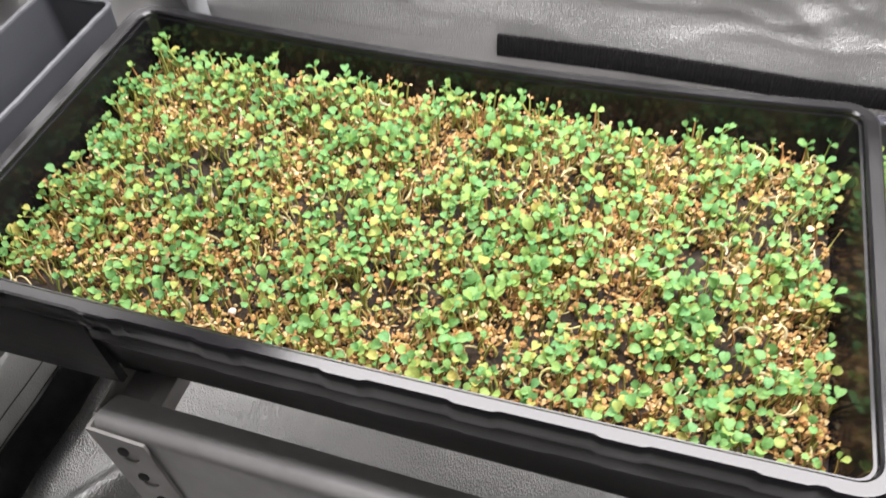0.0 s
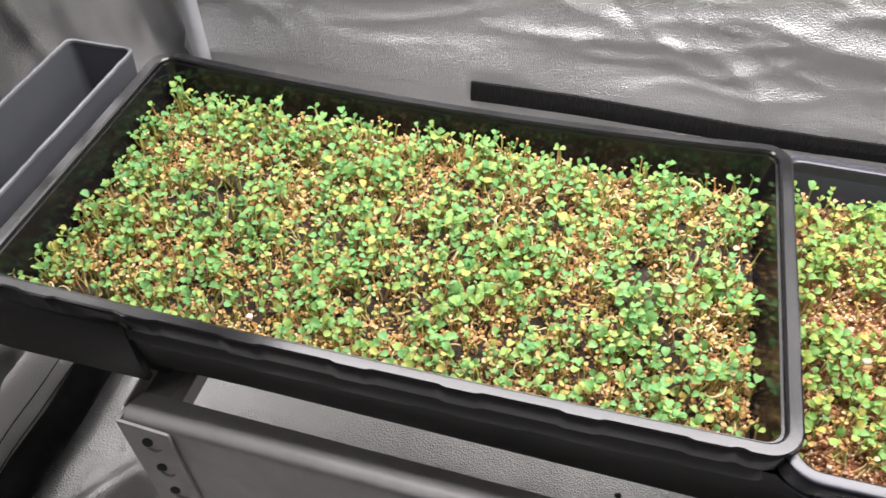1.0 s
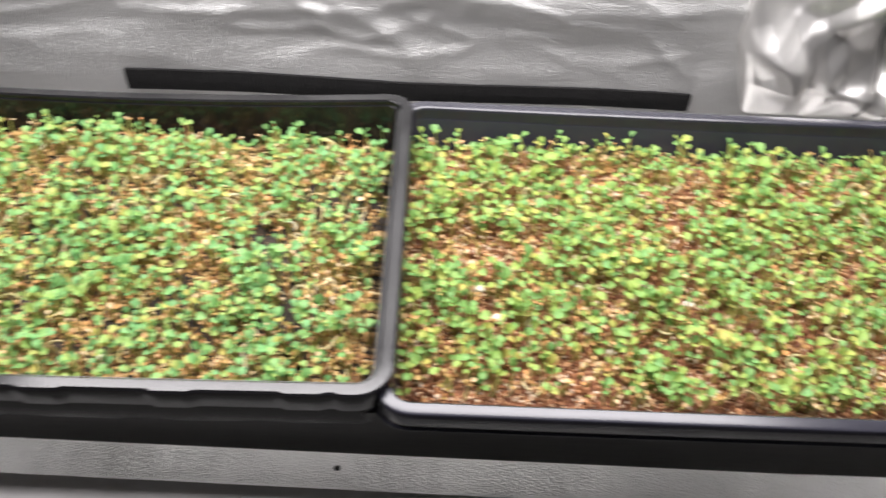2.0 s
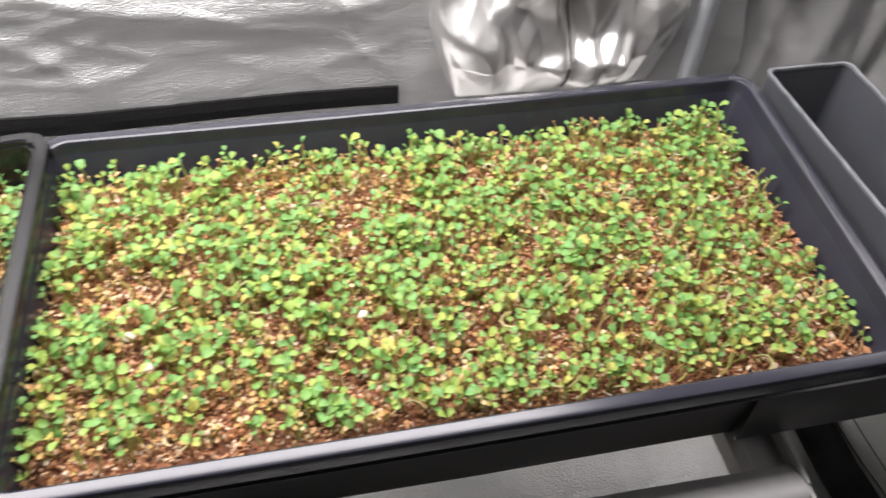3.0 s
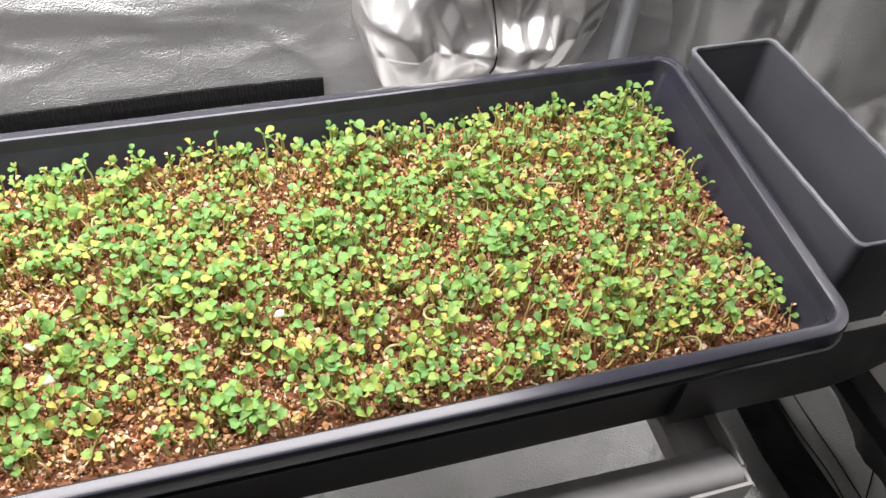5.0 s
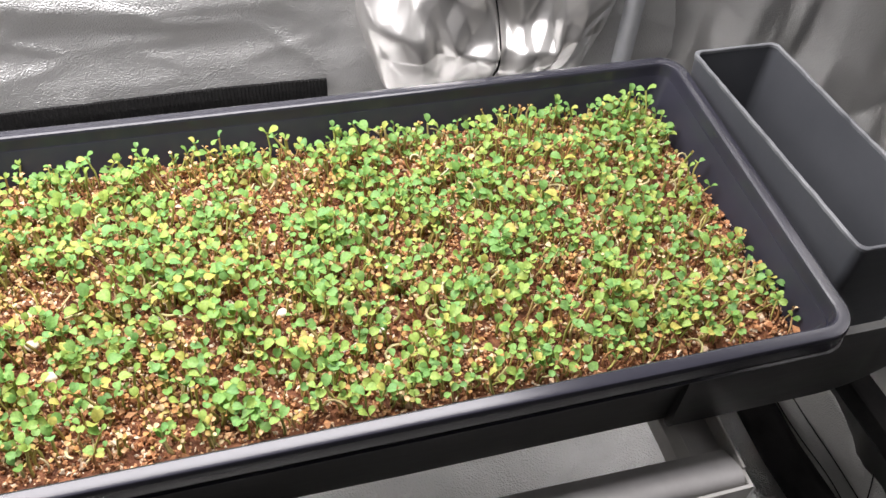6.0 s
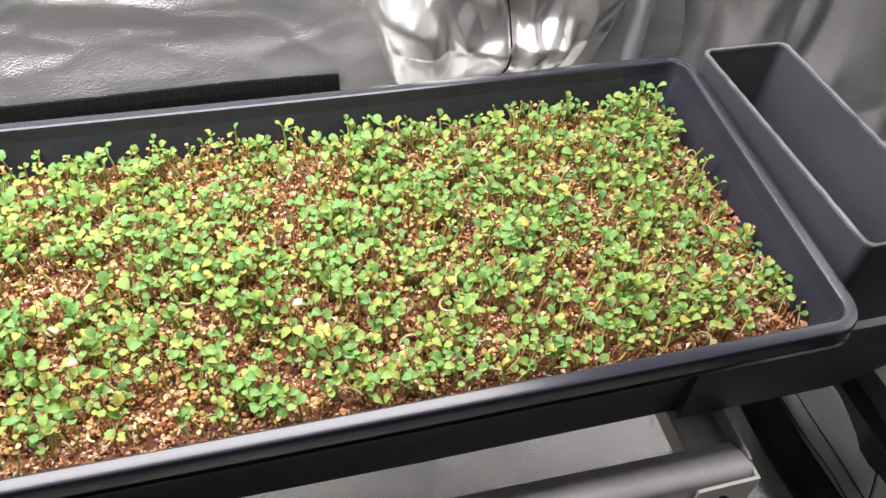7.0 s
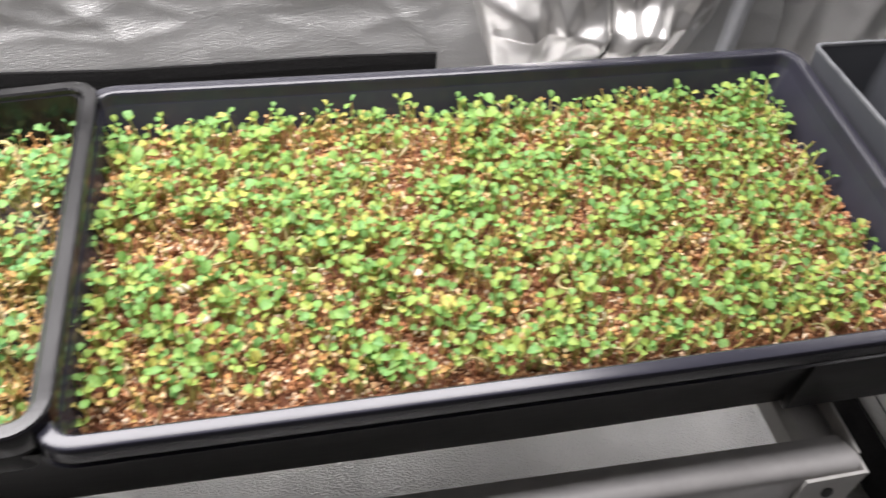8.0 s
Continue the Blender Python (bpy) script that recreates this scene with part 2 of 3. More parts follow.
def crease(x, z):
    """Sharp folded lines in the film, each along a short straight run."""
    total = 0.0
    for x0, z0, x1, z1, w in CREASES:
        if min(x0, x1) - 0.02 < x < max(x0, x1) + 0.02 and min(z0, z1) - 0.03 < z < max(z0, z1) + 0.03:
            dx, dz = x1 - x0, z1 - z0
            t = min(1.0, max(0.0, ((x - x0) * dx + (z - z0) * dz) / (dx * dx + dz * dz)))
            wob = 0.003 * noise.noise(Vector((x * 40, z * 40, 3)))
            d = math.hypot(x - x0 - t * dx, z - z0 - t * dz + wob)
            total += w * math.exp(-d / 0.005) * (1 - (2 * t - 1) ** 4 * 0.6)
    return total


def back_place(u, v):
    x, z = -0.66 + 1.32 * u, TOP * (1 - v) ** 1.6
    return Vector((x, wall_y(x, z) - 0.0034 * crease(x, z), z))


tagged(part("wall_back", sheet_bm(340, 380, back_place, (0, 0.004, 0)), M_WALL, smooth=True), "wrinkled silver reflective film, back wall of a grow tent", "tent wall", kind="structure")


def side_place(s):
    def place(u, v):
        y, z = FRONT + (BACK + 0.02 - FRONT) * u, TOP * (1 - v) ** 1.6
        return Vector((s * (side_x(y, z) + 0.016 - 0.018 * fold(y + s, z, 5.0 + s, (2.0, 0.7))), y, z))
    return place


WALL_L = part("wall_left", sheet_bm(90, 150, side_place(-1), (-0.004, 0, 0)), M_SIDE_DIMMED, smooth=True)
WALL_R = part("wall_right", sheet_bm(90, 150, side_place(1), (0.004, 0, 0)), M_SIDE_DIMMED, smooth=True)
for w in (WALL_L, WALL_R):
    tagged(w, "bulging silver reflective film with dark reflections put into its tint, side wall of a grow tent", "tent wall", kind="structure")


def floor_place(u, v):
    x, y = -0.75 + 1.5 * u, -0.25 + 0.72 * v
    # one standing fold of the film beside the stand's corner post
    t = min(1.0, max(0.0, ((x + 0.53) * -0.06 + (y - 0.03) * -0.08) / 0.01))
    d = math.hypot(x + 0.53 + 0.06 * t, y - 0.03 + 0.08 * t)
    return Vector((x, y, 0.013 * fold(x, y, 8.0, (2.2, 0.8)) - 0.010 + 0.034 * math.exp(-(d / 0.017) ** 2)))


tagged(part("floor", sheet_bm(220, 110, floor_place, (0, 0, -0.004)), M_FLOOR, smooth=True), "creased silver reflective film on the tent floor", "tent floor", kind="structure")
tagged(part("ceiling", box_bm(-0.72, FRONT, TOP, 0.72, BACK + 0.03, TOP + 0.006), M_WALL), "silver reflective film over the tent", "tent roof", kind="structure")
for nm, b in (("room_floor", (-1.3, -1.5, -0.06, 1.3, 0.6, -0.02)), ("room_ceiling", (-1.3, -1.5, 1.9, 1.3, 0.6, 1.95)), ("wall_room_front", (-1.3, -1.55, -0.02, 1.3, -1.5, 1.9)),
              ("wall_room_back", (-1.3, 0.6, -0.02, 1.3, 0.65, 1.9)), ("wall_room_left", (-1.35, -1.5, -0.02, -1.3, 0.6, 1.9)), ("wall_room_right", (1.3, -1.5, -0.02, 1.35, 0.6, 1.9))):
    tagged(part(nm, box_bm(*b), M_ROOM), "plain dim plaster of the room round the tent", "room shell", kind="structure")

# stitched hems along the foot of both side films
def flap_place(s):
    def place(u, v):
        y = FRONT + 0.03 + 0.30 * u
        wob = 0.004 * noise.noise(Vector((y * 14, v * 3, s * 4)))
        return Vector((s * (0.656 + 0.040 * v + wob), y, 0.006 + 0.056 * v))
    return place


for s, w in ((1, WALL_R), (-1, WALL_L)):
    part("hem_flap", sheet_bm(40, 12, flap_place(s), (s * 0.002, 0, 0)), M_FLAP, w, "stitched silver hem along the floor", smooth=True)
    for q in (0.28, 0.5):
        part("seam", tube_bm([tuple(flap_place(s)(k / 30, q) + Vector((-s * 0.0009, 0, 0.0004))) for k in range(31)], 0.0006, 5), M_DARK, w, "dark stitched seam")
    part("seam", tube_bm([tuple(flap_place(s)(0.52 + 0.10 * k / 10, 0.5 + 0.5 * k / 10) + Vector((-s * 0.001, 0, 0))) for k in range(11)], 0.0006, 5), M_DARK, w, "dark stitched seam")
    part("seam", tube_bm([tuple(flap_place(s)(0.52 - 0.14 * k / 10, 0.5 + 0.5 * k / 10) + Vector((-s * 0.001, 0, 0))) for k in range(11)], 0.0006, 5), M_DARK, w, "dark stitched seam")


def pole(name, pts, r, material, label):
    ob = part(name, tube_bm(pts, r, 16), material, smooth=True)
    return tagged(ob, label, "tent pole", "tent poles")


pole("tent_pole", [(-0.592, 0.408, 0.0), (-0.592, 0.408, TOP)], 0.0095, M_POLE, "white enamelled upright tent pole in the back corner")
pole("tent_pole", [(0.566, 0.408, 0.0), (0.566, 0.408, TOP)], 0.0095, M_POLE, "white enamelled upright tent pole in the back corner")


def floor_roll(s):
    pts = [(s * (0.640 + 0.0015 * math.sin(9 * k)), FRONT + 0.02 + k * 0.06, 0.022) for k in range(9)]
    ob = part("floor_edge_roll", tube_bm(pts, 0.019, 14), M_DARK, smooth=True)
    tagged(ob, "black fabric sleeve round the pole along the tent floor", "tent edge", "floor edge rolls")


floor_roll(1)
floor_roll(-1)

def velcro_place(u, v):
    x, z = -0.288 + 0.557 * u, 0.243 + 0.0225 * v - 0.0035 * v * u + 0.0012 * math.sin(9 * u)
    return Vector((x, wall_y(x, z) - 0.0035, z))


velcro = part("velcro_strip", sheet_bm(90, 4, velcro_place, (0, 0.003, 0)), M_VELCRO)
tagged(velcro, "long black hook-and-loop strip sewn to the silver film", "velcro strip")


def pleat(t):
    """A folded zigzag between -1 and 1, its ridges hardly rounded."""
    return math.asin(0.985 * math.sin(t)) * 2 / math.pi


def sleeve_place(u, v):
    """A gathered duct sleeve: it bulges from the wall, is crumpled into flat facets and is tucked in below."""
    x0 = -1 + 2 * u
    z = 0.246 + 0.25 * v
    taper = 0.80 + 0.20 * min(1.0, v * 3.4) ** 0.8
    x = 0.424 + 0.124 * x0 * taper
    body = max(0.0, 1 - x0 * x0) ** 0.38 * min(1.0, 0.12 + v * 5.0)
    wx = x0 + 0.16 * noise.noise(Vector((x0 * 1.7, v * 3.1, 9)))
    wv = v + 0.10 * noise.noise(Vector((x0 * 2.3, v * 2.6, 17)))
    gather = math.exp(-wv * 3.0)
    folds = 0.012 * pleat(6.0 * wx + 3.0 * wv + 0.6) + 0.012 * pleat(4.0 * wx - 10.0 * wv + 1.1) + 0.008 * pleat(3.0 * wx + 14.0 * wv)
    folds += 0.004 * (0.3 + 1.4 * gather) * pleat(17.0 * wx + 6.0 * wv) + 0.0014 * pleat(31.0 * wv - 21.0 * wx)
    tuck = -0.022 * math.exp(-((wx - 0.04) / 0.05) ** 2)
    return Vector((x, BACK - 0.006 + 0.03 * v - body * (0.052 - 0.06 * v + folds + tuck), z))


SLEEVE = thing("duct_sleeve")
part("cloth", sheet_bm(200, 130, sleeve_place, (0, 0.003, 0)), M_SLEEVE, SLEEVE, smooth=True)
part("seam", tube_bm([tuple(sleeve_place(0.51, k / 20) + Vector((0, -0.001, 0))) for k in range(1, 20)], 0.0009, 6), M_DARK, SLEEVE, "dark stitched seam")
tagged(SLEEVE, "crumpled shiny silver duct sleeve bulging from the tent wall", "duct sleeve")


# ---- the steel stand under the trays ----
STAND = thing("steel_stand")
SX0, SX1, SY0, SY1, STOP = -0.443, 0.456, -0.027, 0.262, 0.257


def beam_front(y, inward):
    """A rolled front rail: a sloping top, a rounded nose and a tall face."""
    prof = [(0.026, -0.0075), (0.012, -0.0014), (0.0085, 0.0), (0.0055, -0.0003), (0.0030, -0.0016), (0.0012, -0.0036), (0.0002, -0.0066), (0.0, -0.0100), (0.0, -0.110), (0.003, -0.110), (0.003, -0.013), (0.026, -0.0105)]
    bm = bmesh.new()
    ends = []
    for x in (SX0 + 0.004, SX1 - 0.004):
        ends.append([bm.verts.new((x, y + inward * a, STOP + b)) for a, b in prof])
    k = len(prof)
    for i in range(k):
        bm.faces.new((ends[0][i], ends[0][(i + 1) % k], ends[1][(i + 1) % k], ends[1][i]))
    bm.faces.new(ends[0][::-1])
    bm.faces.new(ends[1])
    return bm


for y, inward in ((SY0 + 0.003, 1), (SY1 - 0.003, -1)):
    rail = part("rail", beam_front(y, inward), M_FRAME, STAND, smooth=True)
    rail.data.set_sharp_from_angle(angle=radians(40))
for s, x in ((1, SX0), (-1, SX1)):
    b = sorted((x + s * 0.003, x + s * 0.028))
    part("cross_rail", box_bm(b[0], SY0 + 0.004, STOP - 0.0155, b[1], SY1 - 0.004, STOP - 0.0125, 0.0008), M_FRAME, STAND)
    b = sorted((x + s * 0.026, x + s * 0.036))
    part("cross_rail_lip", box_bm(b[0], SY0 + 0.022, STOP - 0.026, b[1], SY1 - 0.022, STOP - 0.009, 0.0008), M_FRAME_PALE, STAND, "pale inner lip")
    b = sorted((x, x + s * 0.002))
    part("end_plate", box_bm(b[0], SY0 + 0.012, STOP - 0.055, b[1], SY1 - 0.012, STOP - 0.001, 0.0007), M_FRAME_PALE, STAND)


def post(x, y, sx, sy):
    """An upright angle with two flanges and a column of slots on its front."""
    w = 0.041
    bm = bmesh.new()
    prof = [(0, 0), (w, 0), (w, 0.0022), (0.0022, 0.0022), (0.0022, w), (0, w)]
    lo = [bm.verts.new((x + sx * a, y + sy * b, 0.0)) for a, b in prof]
    hi = [bm.verts.new((x + sx * a, y + sy * b, STOP - 0.004 - 0.003 * a / w)) for a, b in prof]
    for i in range(6):
        bm.faces.new((lo[i], lo[(i + 1) % 6], hi[(i + 1) % 6], hi[i]))
    bm.faces.new(lo[::-1])
    bm.faces.new(hi)
    ob = part("post", bm, M_FRAME_PALE, STAND, "pale angle post with keyhole slots")
    for k in range(6):
        z = STOP - 0.026 - 0.038 * k
        hole = bmesh.new()
        bmesh.ops.create_uvsphere(hole, u_segments=12, v_segments=6, radius=1.0, matrix=Matrix.Translation((x + sx * (0.019 + 0.0006 * k), y - sy * 0.0001, z)) @ Matrix.Rotation(sx * 0.5, 4, "Y") @ Matrix.Diagonal((0.0042, 0.0009, 0.0085, 1)))
        part("slot", hole, M_HOLE, ob, "dark keyhole slot")
        rim = tube_bm([(x + sx * (0.0225 + 0.0006 * k) + 0.0050 * math.cos(a), y - sy * 0.0006, z - 0.007 + 0.004 * math.sin(a)) for a in [math.pi * (1.0 + j / 8) for j in range(9)]], 0.0009, 6)
        part("slot_lip", rim, M_FRAME_PALE, ob)


for x, sx in ((SX0, 1), (SX1, -1)):
    post(x, SY0, sx, 1)
    post(x, SY1, sx, -1)
STAND.matrix_basis = Matrix.Translation((SX0, SY0, 0)) @ Matrix.Rotation(radians(-1.0), 4, "Z") @ Matrix.Translation((-SX0, -SY0, 0))
tagged(STAND, "pale grey painted steel shelving stand with slotted posts", "shelving stand")


# ---- trays ----
def loop_points(x0, y0, x1, y1, r, n_long, n_short, n_arc):
    pts = []
    r = max(r, 0.001)
    for k in range(n_long):
        pts.append((x0 + r + (x1 - x0 - 2 * r) * k / n_long, y0, 0, -1))
    for k in range(n_arc):
        a = -math.pi / 2 + math.pi / 2 * k / n_arc
        pts.append((x1 - r + r * math.cos(a), y0 + r + r * math.sin(a), math.cos(a), math.sin(a)))
    for k in range(n_short):
        pts.append((x1, y0 + r + (y1 - y0 - 2 * r) * k / n_short, 1, 0))
    for k in range(n_arc):
        a = math.pi / 2 * k / n_arc
        pts.append((x1 - r + r * math.cos(a), y1 - r + r * math.sin(a), math.cos(a), math.sin(a)))
    for k in range(n_long):
        pts.append((x1 - r - (x1 - x0 - 2 * r) * k / n_long, y1, 0, 1))
    for k in range(n_arc):
        a = math.pi / 2 + math.pi / 2 * k / n_arc
        pts.append((x0 + r + r * math.cos(a), y1 - r + r * math.sin(a), math.cos(a), math.sin(a)))
    for k in range(n_short):
        pts.append((x0, y1 - r - (y1 - y0 - 2 * r) * k / n_short, -1, 0))
    for k in range(n_arc):
        a = math.pi + math.pi / 2 * k / n_arc
        pts.append((x0 + r + r * math.cos(a), y0 + r + r * math.sin(a), math.cos(a), math.sin(a)))
    return pts


def swept(x0, y0, x1, y1, radius, profile, warp, n_long=130, n_short=50):
    """A tray: the profile of (inset, height) pairs goes from the outside bottom over the rim to the inside bottom."""
    bm = bmesh.new()
    base = loop_points(x0, y0, x1, y1, radius, n_long, n_short, 8)
    loops = []
    for d, z in profile:
        ring = []
        for (x, y, _, _), (ix, iy, _, _) in zip(base, loop_points(x0 + d, y0 + d, x1 - d, y1 - d, max(radius - d, 0.006), n_long, n_short, 8)):
            dd = Vector((ix, iy, z))
            ring.append(bm.verts.new(warp(dd)))
        loops.append(ring)
    k = len(base)
    for a, b in zip(loops, loops[1:]):
        for j in range(k):
            bm.faces.new((a[j], a[(j + 1) % k], b[(j + 1) % k], b[j]))
    bm.faces.new(loops[0][::-1])
    bm.faces.new(loops[-1])
    return bm


AX0, AX1, BX0, BX1, TY = -0.545, 0.0, -0.012, 0.530, 0.280


def warp_a(p):
    u = (p.x - AX0) / (AX1 - AX0) * 2 - 1
    z = p.z
    if p.x > AX1 - 0.004 and 0.02 < p.y < TY - 0.02:
        z = max(z, -0.0055)
    return Vector((p.x, p.y, z + RIM + 0.001 - (0.005 + 0.006 * max(0.0, p.y / TY - 0.6) / 0.4) * max(0.0, 1 - u * u)))


def notch_a(i, p):
    """Shallow recesses pressed into the long sides of the lip."""
    if i in (3, 4, 5, 6, 7, 8) and p.y < 0.012 and AX0 + 0.03 < p.x < AX1 - 0.03:
        ph = ((p.x - AX0) / 0.072) % 1.0
        depth = 0.0013 if ph < 0.68 else 0.0
        return Vector((p.x, p.y + (depth if p.y < 0.1 else -depth), p.z))
    return p


def warp_b(p):
    u = (p.x - BX0) / (BX1 - BX0)
    if p.x < 0.03:
        p = Vector((p.x - 0.010 * min(1.0, max(0.0, (-p.z - 0.008) / 0.04)), p.y, p.z))
    skew = 0.022 * (p.y / TY - 0.62) * max(0.0, u - 0.4) / 0.6
    return Vector((p.x + skew, p.y - 0.006 * (1 - p.y / TY), p.z + RIM - 0.006 - 0.0015 * math.sin(math.pi * u)))


# inset and height, from the outside bottom over the rim to the inside bottom
SHALLOW = [(0.024, -0.0655), (0.017, -0.030), (0.0125, -0.004), (0.0045, -0.004), (0.0022, -0.0150), (0.0008, -0.0152), (0.0, -0.0036), (0.0006, -0.0010), (0.0020, 0.0), (0.0088, 0.0), (0.0102, -0.0012), (0.0112, -0.006), (0.0124, -0.011), (0.0245, -0.058), (0.030, -0.062)]
DEEP = [(0.026, -0.060), (0.018, -0.030), (0.0115, -0.010), (0.0020, -0.0150), (-0.0008, -0.0148), (-0.0009, -0.0142), (0.0003, -0.0134), (0.0, -0.0034), (0.0003, -0.0016), (0.0010, -0.0005), (0.0022, 0.0), (0.0078, 0.0), (0.0090, -0.0008), (0.0096, -0.0026), (0.0106, -0.010), (0.023, -0.055), (0.034, -0.057)]


def tray(name, x0, x1, profile, last, material, warp, notch, label):
    """A tray of two parts: the turned-over rim and the tub under it."""
    ob = thing(name, (x0, 0, RIM))
    for nm, picks in (("rim", (range(2, last + 1),)), ("tub", (range(0, 3), range(last, len(profile))))):
        bm = bmesh.new()
        for pick in picks:
            strip(bm, x0, x1, [(i, profile[i]) for i in pick], warp, notch, closed_first=pick[0] == 0, closed_last=pick[-1] == len(profile) - 1)
        pt = part(nm, bm, material, ob, smooth=True)
        pt.matrix_parent_inverse = Matrix.Translation((-x0, 0, -RIM))
        pt.data.set_sharp_from_angle(angle=radians(33))
    return tagged(ob, label, "seed tray", "seed trays")


def strip(bm, x0, x1, rows, warp, notch, closed_first, closed_last):
    rings = []
    for i, (d, z) in rows:
        ring = []
        for x, y, _, _ in loop_points(x0 + d, d, x1 - d, TY - d, max(0.022 - d, 0.007), 130, 50, 8):
            q = Vector((x, y, z))
            ring.append(bm.verts.new(warp(notch(i, q) if notch else q)))
        rings.append(ring)
    k = len(rings[0])
    for a, b in zip(rings, rings[1:]):
        for j in range(k):
            bm.faces.new((a[j], a[(j + 1) % k], b[(j + 1) % k], b[j]))
    if closed_first:
        bm.faces.new(rings[0][::-1])
    if closed_last:
        bm.faces.new(rings[-1])


TRAY_A = tray("seed_tray", AX0, AX1, SHALLOW, 10, M_BLACK, warp_a, notch_a, "black plastic seed tray with notched rim, full of sprouts")


def under_lip_bm():
    """The turned-down lip of the tray's lower shell: its edge is stepped between the pressed recesses."""
    bm = bmesh.new()
    rings = []
    for d, z in ((0.0062, -0.008), (0.0046, -0.014), (0.0036, -0.0335), (0.0048, -0.0340), (0.0060, -0.014)):
        ring = []
        for x, y, _, _ in loop_points(AX0 + d, d, AX1 - d, TY - d, 0.018, 130, 50, 8):
            step = 0.0014 if z < -0.02 and ((x - AX0 + 0.02) / 0.072) % 1.0 > 0.66 else 0.0
            ring.append(bm.verts.new(warp_a(Vector((x, y, z + step)))))
        rings.append(ring)
    k = len(rings[0])
    for a, b in zip(rings, rings[1:]):
        for j in range(k):
            bm.faces.new((a[j], a[(j + 1) % k], b[(j + 1) % k], b[j]))
    return bm


lip = part("under_lip", under_lip_bm(), M_BLACK, TRAY_A, "stepped lip of the lower shell", smooth=True)
lip.matrix_parent_inverse = Matrix.Translation((-AX0, 0, -RIM))
lip.data.set_sharp_from_angle(angle=radians(33))
TRAY_B = tray("seed_tray", BX0, BX1, DEEP, 13, M_GREY, warp_b, None, "charcoal plastic seed tray with smooth rim, full of sprouts")


# the long trough that both trays are set into: a tub on two feet, with a deeper skirt at each overhanging end
TROUGH = thing("tray_trough", (0, 0.14, 0.257))


def trough_part(name, bm, label=""):
    ob = part(name, bm, M_BOARD, TROUGH, label, smooth=True)
    ob.matrix_parent_inverse = Matrix.Translation((0, -0.14, -0.257))
    ob.data.set_sharp_from_angle(angle=radians(35))


TUB = [(0.010, 0.276), (0.006, 0.2765), (0.0, 0.325), (0.0, 0.3275), (0.0025, 0.3275), (0.003, 0.325), (0.0085, 0.280), (0.012, 0.279)]


def trough_sag(p):
    """The tub is a little deeper towards the charcoal tray."""
    low = min(1.0, max(0.0, (0.3275 - p.z) / 0.05))
    skew = 0.022 * (p.y / TY - 0.62) * max(0.0, (p.x + 0.012) / 0.542 - 0.4) / 0.6
    return Vector((p.x + skew, p.y, p.z - low * 0.016 * min(1.0, max(0.0, (p.x + 0.35) / 0.6))))


trough_part("tub", swept(-0.541, 0.0045, 0.5255, 0.2755, 0.018, TUB, trough_sag))
for x, top in ((-0.432, 0.2768), (0.430, 0.2615)):
    for y in (0.018, 0.232):
        trough_part("foot", box_bm(x - 0.010, y, 0.2545, x + 0.010, y + 0.022, top, 0.001), "dark rubber foot")


def skirt_bm(x_in, x_out, low):
    """A pressed end: its face is flush with the tub, its lower outer corner is swept up in a long round."""
    bm = bmesh.new()
    s = 1 if x_out > x_in else -1
    w = abs(x_out - x_in)
    n = 16
    rows = []
    for k in range(n + 1):
        t = k / n
        z = low + 0.055 * max(0.0, (t - 0.55) / 0.45) ** 2.2
        x = x_in + s * w * t
        inner = 0.0045 * min(1.0, (1 - t) * 9 + 0.2)
        rows.append([bm.verts.new((x, y, q)) for y, q in ((0.0040, 0.327), (0.0030, 0.325), (0.0030, z + 0.003), (0.0050, z), (0.0050 + inner, z), (0.0050 + inner, 0.327))])
    for a, b in zip(rows, rows[1:]):
        for q in range(6):
            bm.faces.new((a[q], a[(q + 1) % 6], b[(q + 1) % 6], b[q]))
    bm.faces.new(rows[0][::-1])
    bm.faces.new(rows[-1])
    return bm


trough_part("end_skirt", skirt_bm(-0.430, -0.625, 0.263), "deeper dark skirt at the overhanging end")
trough_part("end_skirt", skirt_bm(0.418, 0.606, 0.260), "deeper dark skirt at the overhanging end")
tagged(TROUGH, "long dark plastic trough carrying both trays on the stand", "trough")


def bin_box(x0, x1, y0, y1, label):
    """An open box with thin walls: a tapering shell and the edge on top of it."""
    ob = thing("planter_box", (x0, y0, RIM))
    lift = lambda p: Vector((p.x, p.y, p.z + RIM + 0.006))
    shell = [(0.006, -0.0985), (0.005, -0.098), (0.0004, -0.003), (0.0022, -0.003), (0.0070, -0.094), (0.009, -0.096)]
    edge = [(0.0, -0.0029), (0.0, -0.0006), (0.0006, 0.0), (0.0020, 0.0), (0.0026, -0.0006), (0.0026, -0.0029)]
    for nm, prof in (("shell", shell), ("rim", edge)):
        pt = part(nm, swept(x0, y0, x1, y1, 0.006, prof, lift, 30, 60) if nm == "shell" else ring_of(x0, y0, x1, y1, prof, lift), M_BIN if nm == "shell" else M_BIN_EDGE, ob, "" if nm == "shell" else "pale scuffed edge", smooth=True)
        pt.matrix_parent_inverse = Matrix.Translation((-x0, -y0, -RIM))
        pt.data.set_sharp_from_angle(angle=radians(35))
    return tagged(ob, label, "planter box", "planter boxes")


